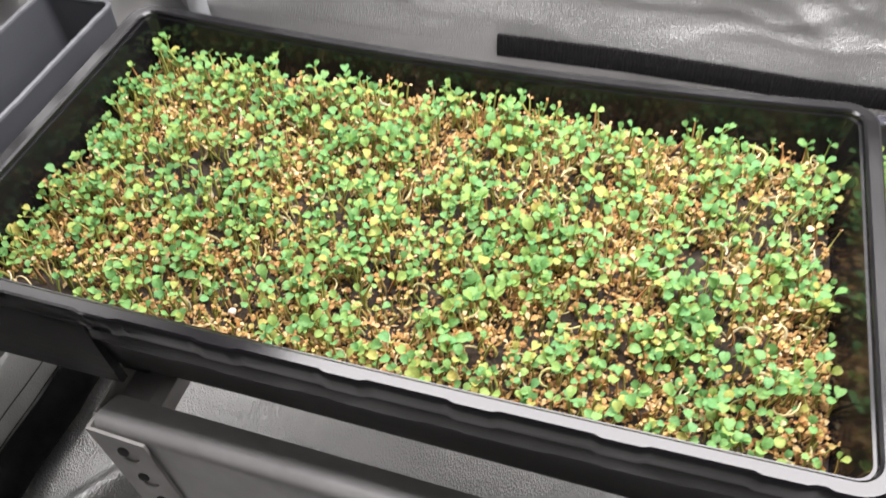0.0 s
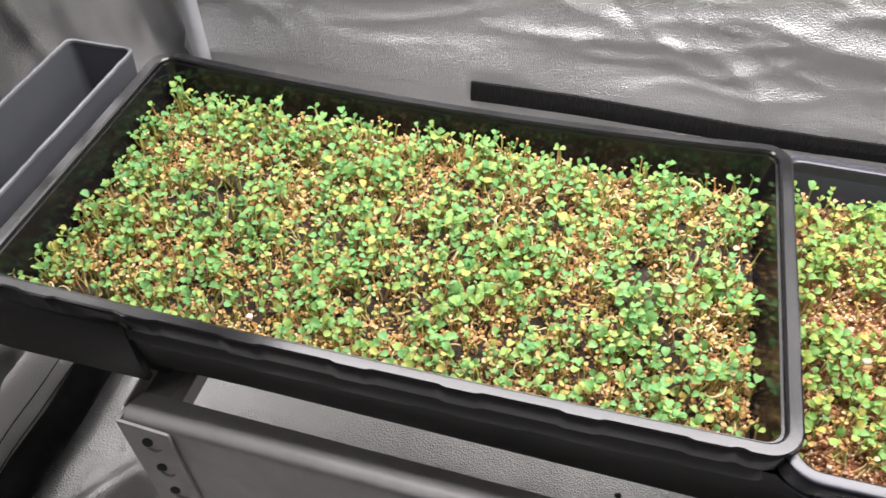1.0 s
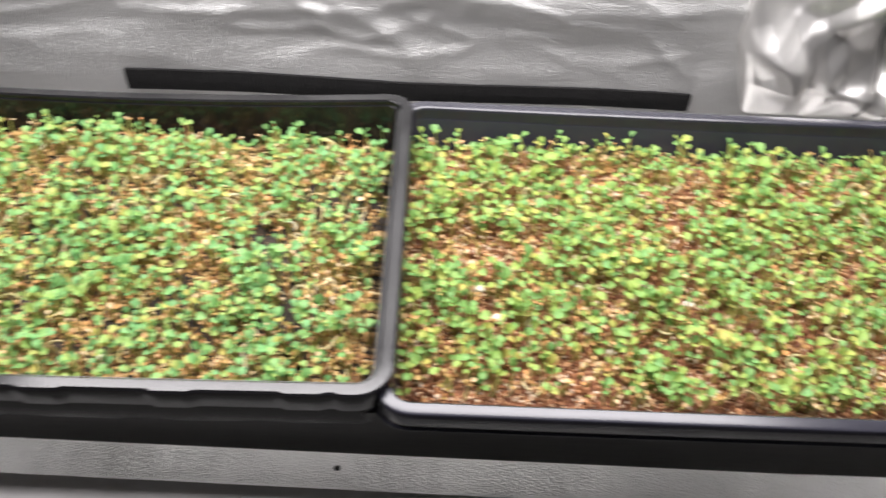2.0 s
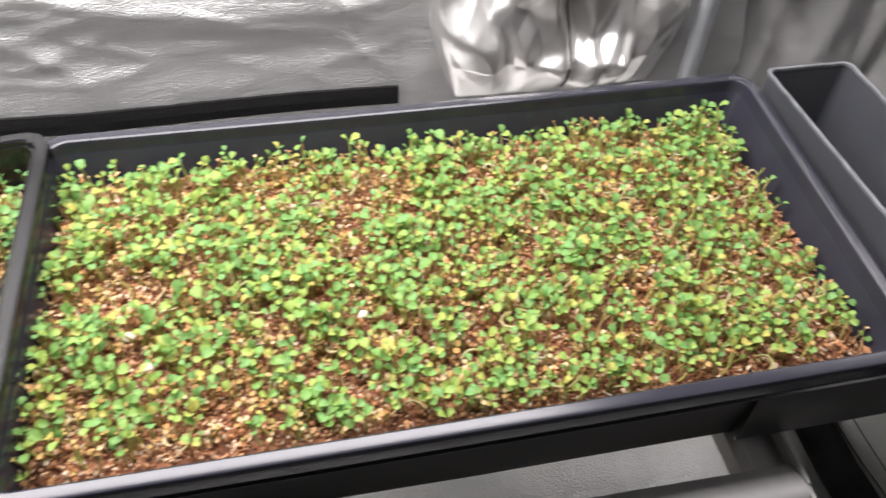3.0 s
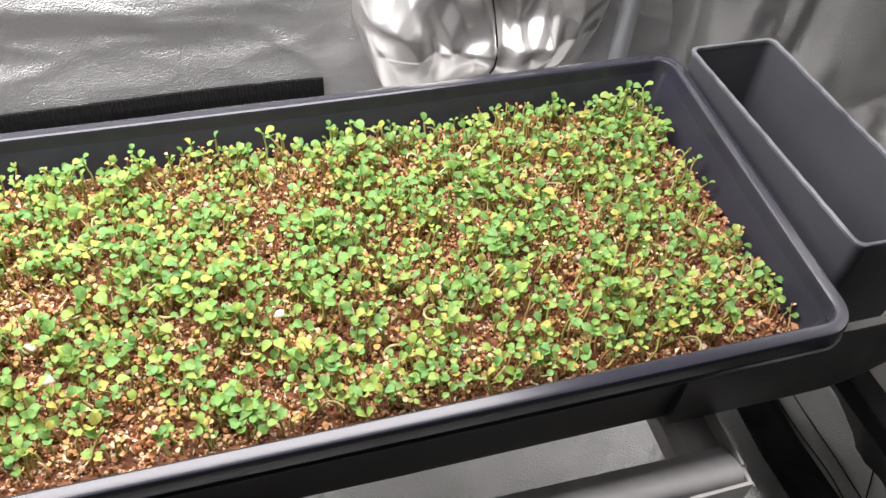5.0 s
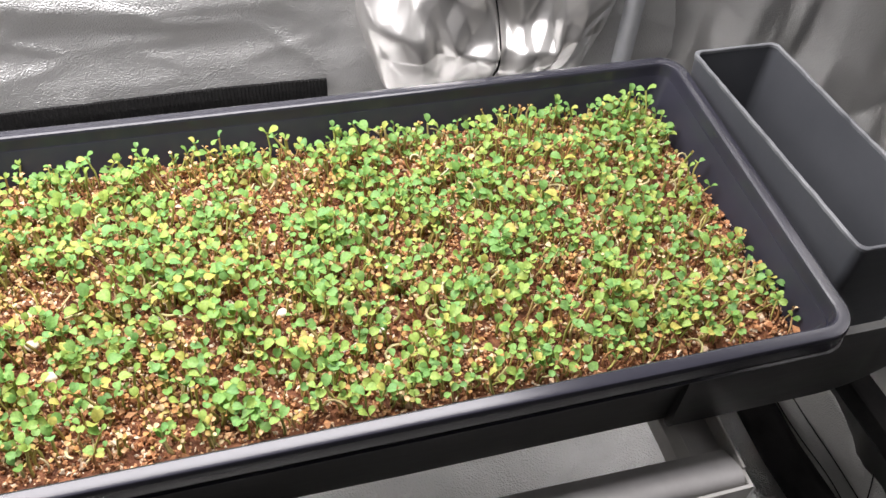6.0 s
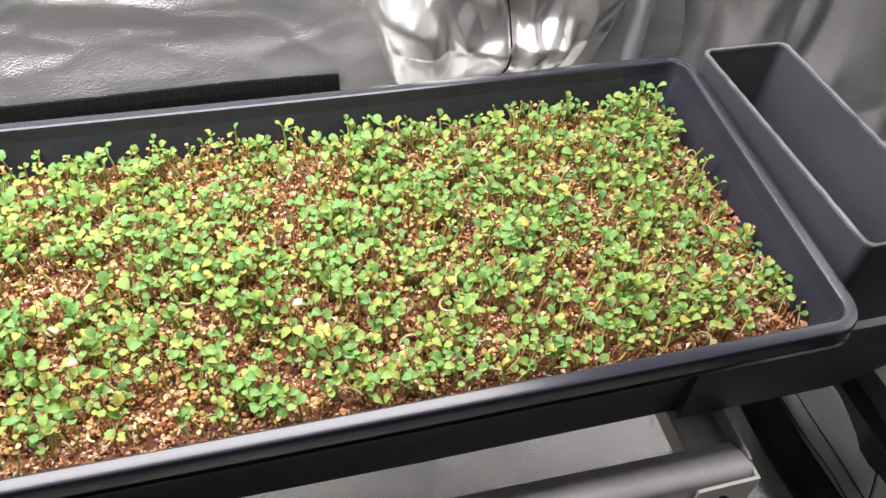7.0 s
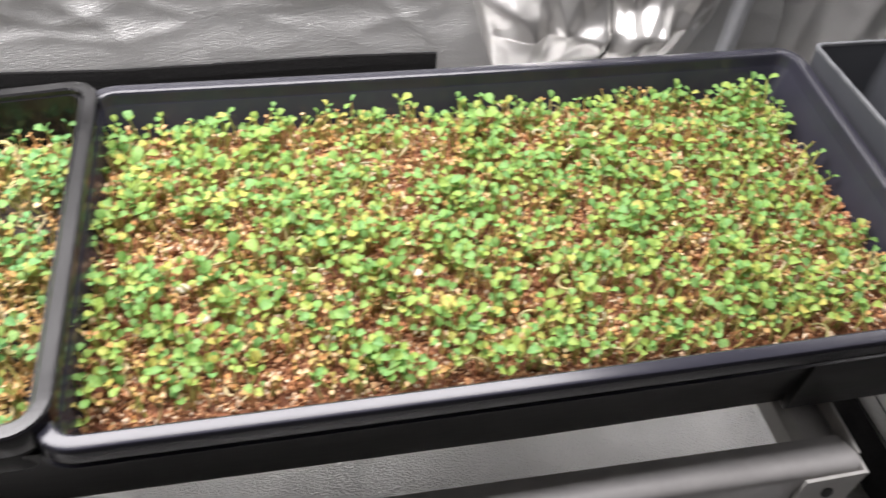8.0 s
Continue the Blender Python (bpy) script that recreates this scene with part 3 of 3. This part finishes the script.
def ring_of(x0, y0, x1, y1, prof, lift):
    """A closed band round the top edge, a little uneven."""
    bm = bmesh.new()
    rings = []
    for d, z in prof:
        rings.append([bm.verts.new(lift(Vector((x, y, z + 0.0005 * noise.noise(Vector((x * 90, y * 90, 3))))))) for x, y, _, _ in loop_points(x0 + d, y0 + d, x1 - d, y1 - d, 0.006, 30, 90, 8)])
    k = len(rings[0])
    for a, b in zip(rings, rings[1:] + rings[:1]):
        for j in range(k):
            bm.faces.new((a[j], a[(j + 1) % k], b[(j + 1) % k], b[j]))
    return bm


bin_box(0.541, 0.617, 0.042, 0.265, "empty narrow grey plastic box beside the charcoal tray")
bin_box(-0.629, -0.561, 0.042, 0.267, "empty narrow grey plastic box beside the black tray")

strap = part("support_bar", box_bm(0.605, FRONT, 0.180, 0.627, 0.060, 0.200, 0.003), M_DARK)
tagged(strap, "black square bar running forward below the grey box", "support bar")


# ---- soil, hulls and grit ----
def soil_height(x, y, seed):
    return 0.006 * noise.noise(Vector((x * 22, y * 22, seed))) + 0.003 * noise.noise(Vector((x * 75, y * 75, seed + 3)))


SOIL_Z = RIM - 0.042


def soil(name, x0, x1, material, seed, label):
    d = 0.0195
    def place(u, v):
        x, y = x0 + d + (x1 - x0 - 2 * d) * u, d + (TY - 2 * d) * v
        return Vector((x, y, SOIL_Z + soil_height(x, y, seed)))
    ob = part(name, sheet_bm(200, 100, place, (0, 0, -0.012)), material, smooth=True)
    return tagged(ob, label, "soil", kind="stuff")


soil("soil", AX0, AX1, M_SOIL_A, 1.0, "dark damp potting soil filling the black tray")
soil("soil", BX0 - 0.009, BX1, M_SOIL_B, 2.0, "red-brown coir soil filling the charcoal tray")


def joined(name, verts, faces, material, label, category, smooth=True):
    me = bpy.data.meshes.new(name)
    me.from_pydata(verts, [], faces)
    me.materials.append(material)
    me.polygons.foreach_set("use_smooth", [smooth] * len(me.polygons))
    me.update()
    return tagged(new(name, me), label, category, kind="stuff")


def crumbs(name, count, x0, x1, seed, size, flat, material, label, keep):
    """Loose crumbs: each is a small uneven eight-sided chip."""
    rnd = random.Random(seed)
    verts, faces = [], []
    d = 0.021
    while count > 0:
        x, y = rnd.uniform(x0 + d, x1 - d), rnd.uniform(d, TY - d)
        if rnd.random() > keep(x, y):
            continue
        count -= 1
        s = size * rnd.uniform(0.5, 1.5)
        a, b, c = s * rnd.uniform(0.7, 1.3), s * rnd.uniform(0.45, 0.8), s * rnd.uniform(flat * 0.6, flat * 1.4)
        rot = Euler((rnd.uniform(-0.7, 0.7), rnd.uniform(-0.7, 0.7), rnd.uniform(0, 6.28))).to_matrix()
        o = Vector((x, y, SOIL_Z + soil_height(x, y, seed) + c * 0.5 + rnd.uniform(0, 0.003)))
        k = len(verts)
        for px, py, pz in ((a, 0, 0), (0, b, 0), (-a, 0, 0), (0, -b, 0), (0, 0, c), (0, 0, -c)):
            j = Vector((rnd.uniform(-0.2, 0.2) * s, rnd.uniform(-0.2, 0.2) * s, 0))
            verts.append(tuple(o + rot @ (Vector((px, py, pz)) + j)))
        for f in ((0, 1, 4), (1, 2, 4), (2, 3, 4), (3, 0, 4), (1, 0, 5), (2, 1, 5), (3, 2, 5), (0, 3, 5)):
            faces.append(tuple(k + q for q in f))
    return joined(name, verts, faces, material, label, "soil bits", False)


def patch_a(x, y):
    return 0.5 + 1.1 * noise.noise(Vector((x * 18, y * 18, 21)))


def patch_b(x, y):
    return 0.8 + 0.5 * noise.noise(Vector((x * 16, y * 16, 33)))


crumbs("seed_hulls", 15000, AX0, AX1, 1.0, 0.0018, 0.35, M_HULL, "tan and yellow seed hulls scattered on dark soil", patch_a)
crumbs("soil_grit", 26000, BX0 - 0.009, BX1, 2.0, 0.0013, 0.75, M_GRIT, "red-brown and cream crumbs of coir and grit", patch_b)


crumbs("soil_clods", 5200, BX0 - 0.009, BX1, 3.0, 0.0021, 0.85, M_GRIT, "larger red-brown clods of coir", patch_b)
crumbs("hull_flakes", 2600, AX0, AX1, 4.0, 0.0024, 0.26, M_HULL, "larger golden flakes of split seed hull", patch_a)


# ---- seedlings ----
def leaf_points(size, notch=0.22):
    """One heart-shaped seed leaf that points along +x, cupped a little."""
    outline = [(0.0, 0.0), (0.14, 0.18), (0.38, 0.37), (0.64, 0.43), (0.88, 0.35), (1.0, 0.18), (1.01 - notch, 0.0)]
    pts = []
    for x, y in outline:
        pts.append((x, y))
    full = pts + [(x, -y) for x, y in reversed(pts[1:-1])]
    verts = [Vector((x * size, y * size, size * (0.42 * abs(y) + 0.16 * math.sin(2.6 * x) - 0.10 * x * x))) for x, y in full]
    verts.append(Vector((0.5 * size, 0, size * 0.12)))
    n = len(full)
    faces = [(i, (i + 1) % n, n) for i in range(n)]
    return verts, faces


def seedling_geometry(rnd, height, size, sway=1.0):
    """Stem and leaves of one sprout: lists of vertices and faces for each."""
    lean = Vector((rnd.gauss(0, 0.22) * sway, rnd.gauss(0, 0.22) * sway, 1)).normalized()
    bend = Vector((rnd.gauss(0, 0.15), rnd.gauss(0, 0.15), 0)) * height
    sv, sf = [], []
    r = 0.00082 * rnd.uniform(0.75, 1.3)
    for k in range(4):
        t = k / 3
        c = lean * height * t + bend * math.sin(math.pi * t) * 0.6
        for a in (0.3, 2.4, 4.5):
            sv.append(c + Vector((r * math.cos(a), r * math.sin(a), 0)))
    for k in range(3):
        for j in range(3):
            sf.append((3 * k + j, 3 * k + (j + 1) % 3, 3 * k + 3 + (j + 1) % 3, 3 * k + 3 + j))
    top = lean * height
    leaves = []
    turn = rnd.uniform(0, 6.28)
    for side in (0, 1):
        v, f = leaf_points(size * rnd.uniform(0.8, 1.15), rnd.uniform(0.04, 0.16))
        up = rnd.uniform(-0.1, 1.05)
        m = Matrix.Rotation(turn + side * math.pi + rnd.gauss(0, 0.3), 3, "Z") @ Matrix.Rotation(-up, 3, "Y") @ Matrix.Rotation(rnd.gauss(0, 0.25), 3, "X")
        leaves.append(([top + m @ (q + Vector((size * 0.10, 0, 0))) for q in v], f))
    return (sv, sf), leaves


def sow(count, x0, x1, seed, keep, margin, tall):
    """Places for sprouts: x, y, height, leaf size."""
    rnd = random.Random(seed)
    out = []
    while len(out) < count:
        x, y = rnd.uniform(x0 + margin - 0.004, x1 - margin + 0.003), rnd.uniform(margin, TY - margin + 0.002)
        if rnd.random() > keep(x, y):
            continue
        out.append((x, y, max(0.005, rnd.gauss(tall, 0.0042)), rnd.uniform(0.0045, 0.0071) * (0.75 if rnd.random() < 0.2 else 1.0)))
    return out


def bare(x, y, spots):
    k = 1.0
    for cx, cy, rx, ry in spots:
        q = ((x - cx) / rx) ** 2 + ((y - cy) / ry) ** 2
        k *= min(1.0, q * q)
    return k


SPOTS_A = [(-0.137, 0.146, 0.012, 0.02), (-0.144, 0.106, 0.016, 0.014), (-0.253, 0.047, 0.008, 0.016), (-0.065, 0.215, 0.018, 0.012), (-0.166, 0.119, 0.010, 0.010), (-0.035, 0.042, 0.014, 0.02), (-0.359, 0.035, 0.03, 0.010), (-0.126, 0.062, 0.012, 0.010)]
SPOTS_B = [(0.050, 0.140, 0.030, 0.020), (0.205, 0.194, 0.018, 0.022), (0.217, 0.083, 0.024, 0.012), (0.140, 0.089, 0.028, 0.012), (0.114, 0.042, 0.034, 0.014), (0.055, 0.09, 0.018, 0.014), (0.314, 0.069, 0.02, 0.008), (0.385, 0.100, 0.018, 0.012), (0.03, 0.03, 0.02, 0.012)]


def keep_a(x, y):
    return bare(x, y, SPOTS_A) * min(1.0, max(0.25, 0.72 + 1.1 * noise.noise(Vector((x * 24, y * 24, 50)))))


def keep_b(x, y):
    return bare(x, y, SPOTS_B) * min(1.0, max(0.2, 0.74 + 1.0 * noise.noise(Vector((x * 24, y * 24, 60)))))


def bed(x0, x1, seed, count, keep, material, label):
    places = sow(count, x0, x1, seed, keep, 0.0235, 0.0165)
    rnd = random.Random(seed + 100)
    sv, sf, lv, lf = [], [], [], []
    for x, y, h, s in places:
        o = Vector((x, y, SOIL_Z + soil_height(x, y, seed) - 0.001))
        (v, f), leaves = seedling_geometry(rnd, h, s)
        k = len(sv)
        sv += [tuple(o + q) for q in v]
        sf += [tuple(k + i for i in g) for g in f]
        for v, f in leaves:
            k = len(lv)
            lv += [tuple(o + q) for q in v]
            lf += [tuple(k + i for i in g) for g in f]
    joined("seedling_stems", sv, sf, M_STEM, "pale thin stems of " + label, "seedlings")
    joined("seedling_leaves", lv, lf, material, "small paired green seed leaves of " + label, "seedlings")


bed(AX0, AX1, 1.0, 1950, keep_a, M_LEAF_COOL, "dense sprouts in the black tray")
bed(BX0 - 0.009, BX1 - 0.008, 2.0, 2000, keep_b, M_LEAF, "sprouts in the charcoal tray")


def buds(x0, x1, seed, count, label):
    """Sprouts that have not opened: a bent pale stem with a folded tan or yellow bud."""
    rnd = random.Random(seed + 40)
    sv, sf, lv, lf = [], [], [], []
    for x, y, h, s in sow(count, x0, x1, seed + 41, lambda x, y: 0.5 + 0.8 * noise.noise(Vector((x * 30, y * 30, 70 + seed))), 0.0235, 0.0115):
        o = Vector((x, y, SOIL_Z + soil_height(x, y, seed) - 0.001))
        (v, f), leaves = seedling_geometry(rnd, h, s * rnd.uniform(0.42, 0.65))
        k = len(sv)
        sv += [tuple(o + q) for q in v]
        sf += [tuple(k + i for i in g) for g in f]
        for v, f in leaves:
            k = len(lv)
            lv += [tuple(o + q) for q in v]
            lf += [tuple(k + i for i in g) for g in f]
    joined("sprout_stems", sv, sf, M_STEM, "bent pale stems of " + label, "sprouts")
    joined("sprout_buds", lv, lf, M_BUD, "tan and yellow folded buds of " + label, "sprouts")


buds(AX0, AX1, 1.0, 2000, "unopened sprouts in the black tray")
buds(BX0 - 0.009, BX1 - 0.008, 2.0, 2000, "unopened sprouts in the charcoal tray")


def curls(x0, x1, seed, count, label, lean_x):
    """Pale roots and stems that lie curled over the hulls; more of them towards one end."""
    rnd = random.Random(seed)
    sv, sf = [], []
    while count > 0:
        x, y = rnd.uniform(x0 + 0.024, x1 - 0.024), rnd.uniform(0.024, TY - 0.026)
        if rnd.random() > lean_x((x - x0) / (x1 - x0)):
            continue
        count -= 1
        o = Vector((x, y, SOIL_Z + soil_height(x, y, seed) + rnd.uniform(0.003, 0.011)))
        q = Euler((rnd.uniform(-0.8, 0.8), rnd.uniform(-0.8, 0.8), rnd.uniform(0, 6.28))).to_matrix()
        big, sweep, r = rnd.uniform(0.003, 0.0065), rnd.uniform(1.2, 3.6), rnd.uniform(0.0006, 0.0011)
        k = len(sv)
        for i in range(7):
            a = sweep * i / 6
            thin = r * (1.15 - 0.8 * abs(i / 6 - 0.35))
            c = Vector((big * math.cos(a), big * math.sin(a) * (1 + 0.4 * i / 6), 0.001 * i))
            for j in range(4):
                b = math.pi / 2 * j
                sv.append(tuple(o + q @ (c + Vector((math.cos(a) * math.cos(b), math.sin(a) * math.cos(b), math.sin(b))) * thin)))
        for i in range(6):
            for j in range(4):
                sf.append((k + 4 * i + j, k + 4 * i + (j + 1) % 4, k + 4 * i + 4 + (j + 1) % 4, k + 4 * i + 4 + j))
    joined("curled_roots", sv, sf, M_ROOT, label, "sprouts")


M_ROOT = island("root_cream", [(0.0, (0.62, 0.50, 0.24)), (0.4, (0.74, 0.64, 0.38)), (0.75, (0.56, 0.52, 0.20)), (0.95, (0.80, 0.74, 0.54))], 0.5, 0.15)
curls(AX0, AX1, 1.0, 300, "cream curled roots and bent stems among the hulls", lambda u: 0.15 + 0.85 * u * u)
curls(BX0 - 0.009, BX1 - 0.008, 2.0, 200, "cream curled roots and bent stems on the coir", lambda u: 0.5)


def raw_mesh(name, verts, faces, material):
    me = bpy.data.meshes.new(name)
    me.from_pydata([tuple(v) for v in verts], [], faces)
    me.materials.append(material)
    me.polygons.foreach_set("use_smooth", [True] * len(me.polygons))
    me.update()
    return me


def single_seedlings(kinds, places, seed, group, label, height, material, sway=1.0):
    """Sprouts that stand out one by one: a few kinds, built once and copied."""
    rnd = random.Random(seed)
    made = []
    for k in range(kinds):
        (v, f), leaves = seedling_geometry(rnd, height, 0.0066, sway)
        ob = thing("seedling")
        st = new("stem", raw_mesh("stem", v, f, M_STEM))
        st.parent = ob
        for v, f in leaves:
            lf = new("leaf", raw_mesh("leaf", v, f, material))
            lf.parent = ob
        made.append(tagged(ob, label, "seedling", group))
    for i, (x, y, k) in enumerate(places):
        m = pose(x, y, SOIL_Z + soil_height(x, y, 2.0 if x > 0 else 1.0) - 0.001, 0, 0, rnd.uniform(0, 360))
        if i < kinds:
            made[i].matrix_basis = m @ Matrix.Diagonal((k, k, k, 1))
        else:
            c = copy_thing(made[i % kinds], m)
            c.scale = (k, k, k)


rnd = random.Random(77)
TALL_A = [(-0.508, 0.238, 1.1), (-0.47, 0.238, 0.95), (-0.45, 0.242, 0.95), (-0.366, 0.228, 1.0), (-0.36, 0.232, 0.8), (-0.333, 0.236, 1.0), (-0.288, 0.225, 0.85), (-0.235, 0.236, 0.95), (-0.245, 0.232, 0.8),
          (-0.199, 0.232, 0.85), (-0.152, 0.236, 0.95), (-0.16, 0.231, 0.8), (-0.093, 0.234, 1.0), (-0.505, 0.10, 0.9), (-0.51, 0.045, 0.8)]
TALL_B = [(0.197, 0.240, 1.2), (0.492, 0.236, 1.2), (0.476, 0.238, 1.1), (0.435, 0.242, 1.0), (0.42, 0.238, 0.9), (0.406, 0.234, 0.95), (0.085, 0.246, 0.95), (0.119, 0.238, 0.9), (0.127, 0.24, 0.85), (0.185, 0.237, 0.9),
          (0.02, 0.246, 1.0), (0.25, 0.236, 0.8), (0.30, 0.238, 0.85), (0.36, 0.238, 0.8)]
edge_a = [(x, y, rnd.uniform(0.8, 1.35)) for x, y, h, s in sow(130, AX0, AX1, 91, keep_a, 0.028, 0.02)]
edge_b = [(x, y, rnd.uniform(0.8, 1.35)) for x, y, h, s in sow(130, BX0, BX1 - 0.008, 92, keep_b, 0.028, 0.02)]
GA, GB = "seedlings in the black tray", "seedlings in the charcoal tray"
single_seedlings(14, edge_a, 5, GA, "young green sprout with two rounded leaves in the black tray", 0.0165, M_LEAF_COOL_ONE)
single_seedlings(14, edge_b, 6, GB, "young green sprout with two rounded leaves in the charcoal tray", 0.0165, M_LEAF_ONE)
single_seedlings(5, TALL_A, 7, GA, "taller thin-stemmed green sprout at the edge of the black tray", 0.029, M_LEAF_COOL_ONE, 0.35)
single_seedlings(5, TALL_B, 8, GB, "taller thin-stemmed green sprout at the edge of the charcoal tray", 0.029, M_LEAF_ONE, 0.35)


# ---- a few loose pieces that stand out ----
def pebble(name, x, y, z, size, material, label, category, seed):
    bm = bmesh.new()
    bmesh.ops.create_icosphere(bm, subdivisions=2, radius=1.0)
    for v in bm.verts:
        v.co *= 1 + 0.35 * noise.noise(v.co * 1.4 + Vector((seed, 2, 5)))
        v.co = Vector((v.co.x * size, v.co.y * size * 0.8, v.co.z * size * 0.6)) + Vector((x, y, z))
    return tagged(part(name, bm, material, smooth=True), label, category)


M_CREAM = painted("cream_grit", (0.62, 0.55, 0.42), (0.80, 0.75, 0.64), 0.8)
M_RED = painted("red_hull", (0.42, 0.06, 0.03), (0.50, 0.11, 0.06), 0.6)
for i, (x, y, sz) in enumerate([(0.194, 0.107, 0.0042), (0.064, 0.089, 0.0046), (0.083, 0.085, 0.0034), (0.052, 0.112, 0.004), (0.136, 0.066, 0.0034), (0.224, 0.073, 0.003), (0.25, 0.082, 0.003), (0.045, 0.082, 0.0036), (0.12, 0.118, 0.003)]):
    pebble("grit_grain", x, y, SOIL_Z + soil_height(x, y, 2.0) + 0.003, sz, M_CREAM, "cream-white grain of grit on the coir soil", "grit grain", i)
for i, (x, y, sz) in enumerate([(-0.42, 0.13, 0.004), (-0.40, 0.125, 0.0032), (-0.36, 0.045, 0.003)]):
    pebble("grit_grain", x, y, SOIL_Z + soil_height(x, y, 1.0) + 0.003, sz, M_CREAM, "pale grain of grit on the dark soil", "grit grain", i + 20)
pebble("red_seed_hull", -0.185, 0.148, SOIL_Z + 0.016, 0.0034, M_RED, "red seed hull caught among the sprouts", "seed hull", 40)
pebble("floor_crumb", -0.066, 0.136, 0.003, 0.0035, M_HOLE, "small black crumb on the silver floor film", "crumb", 41)
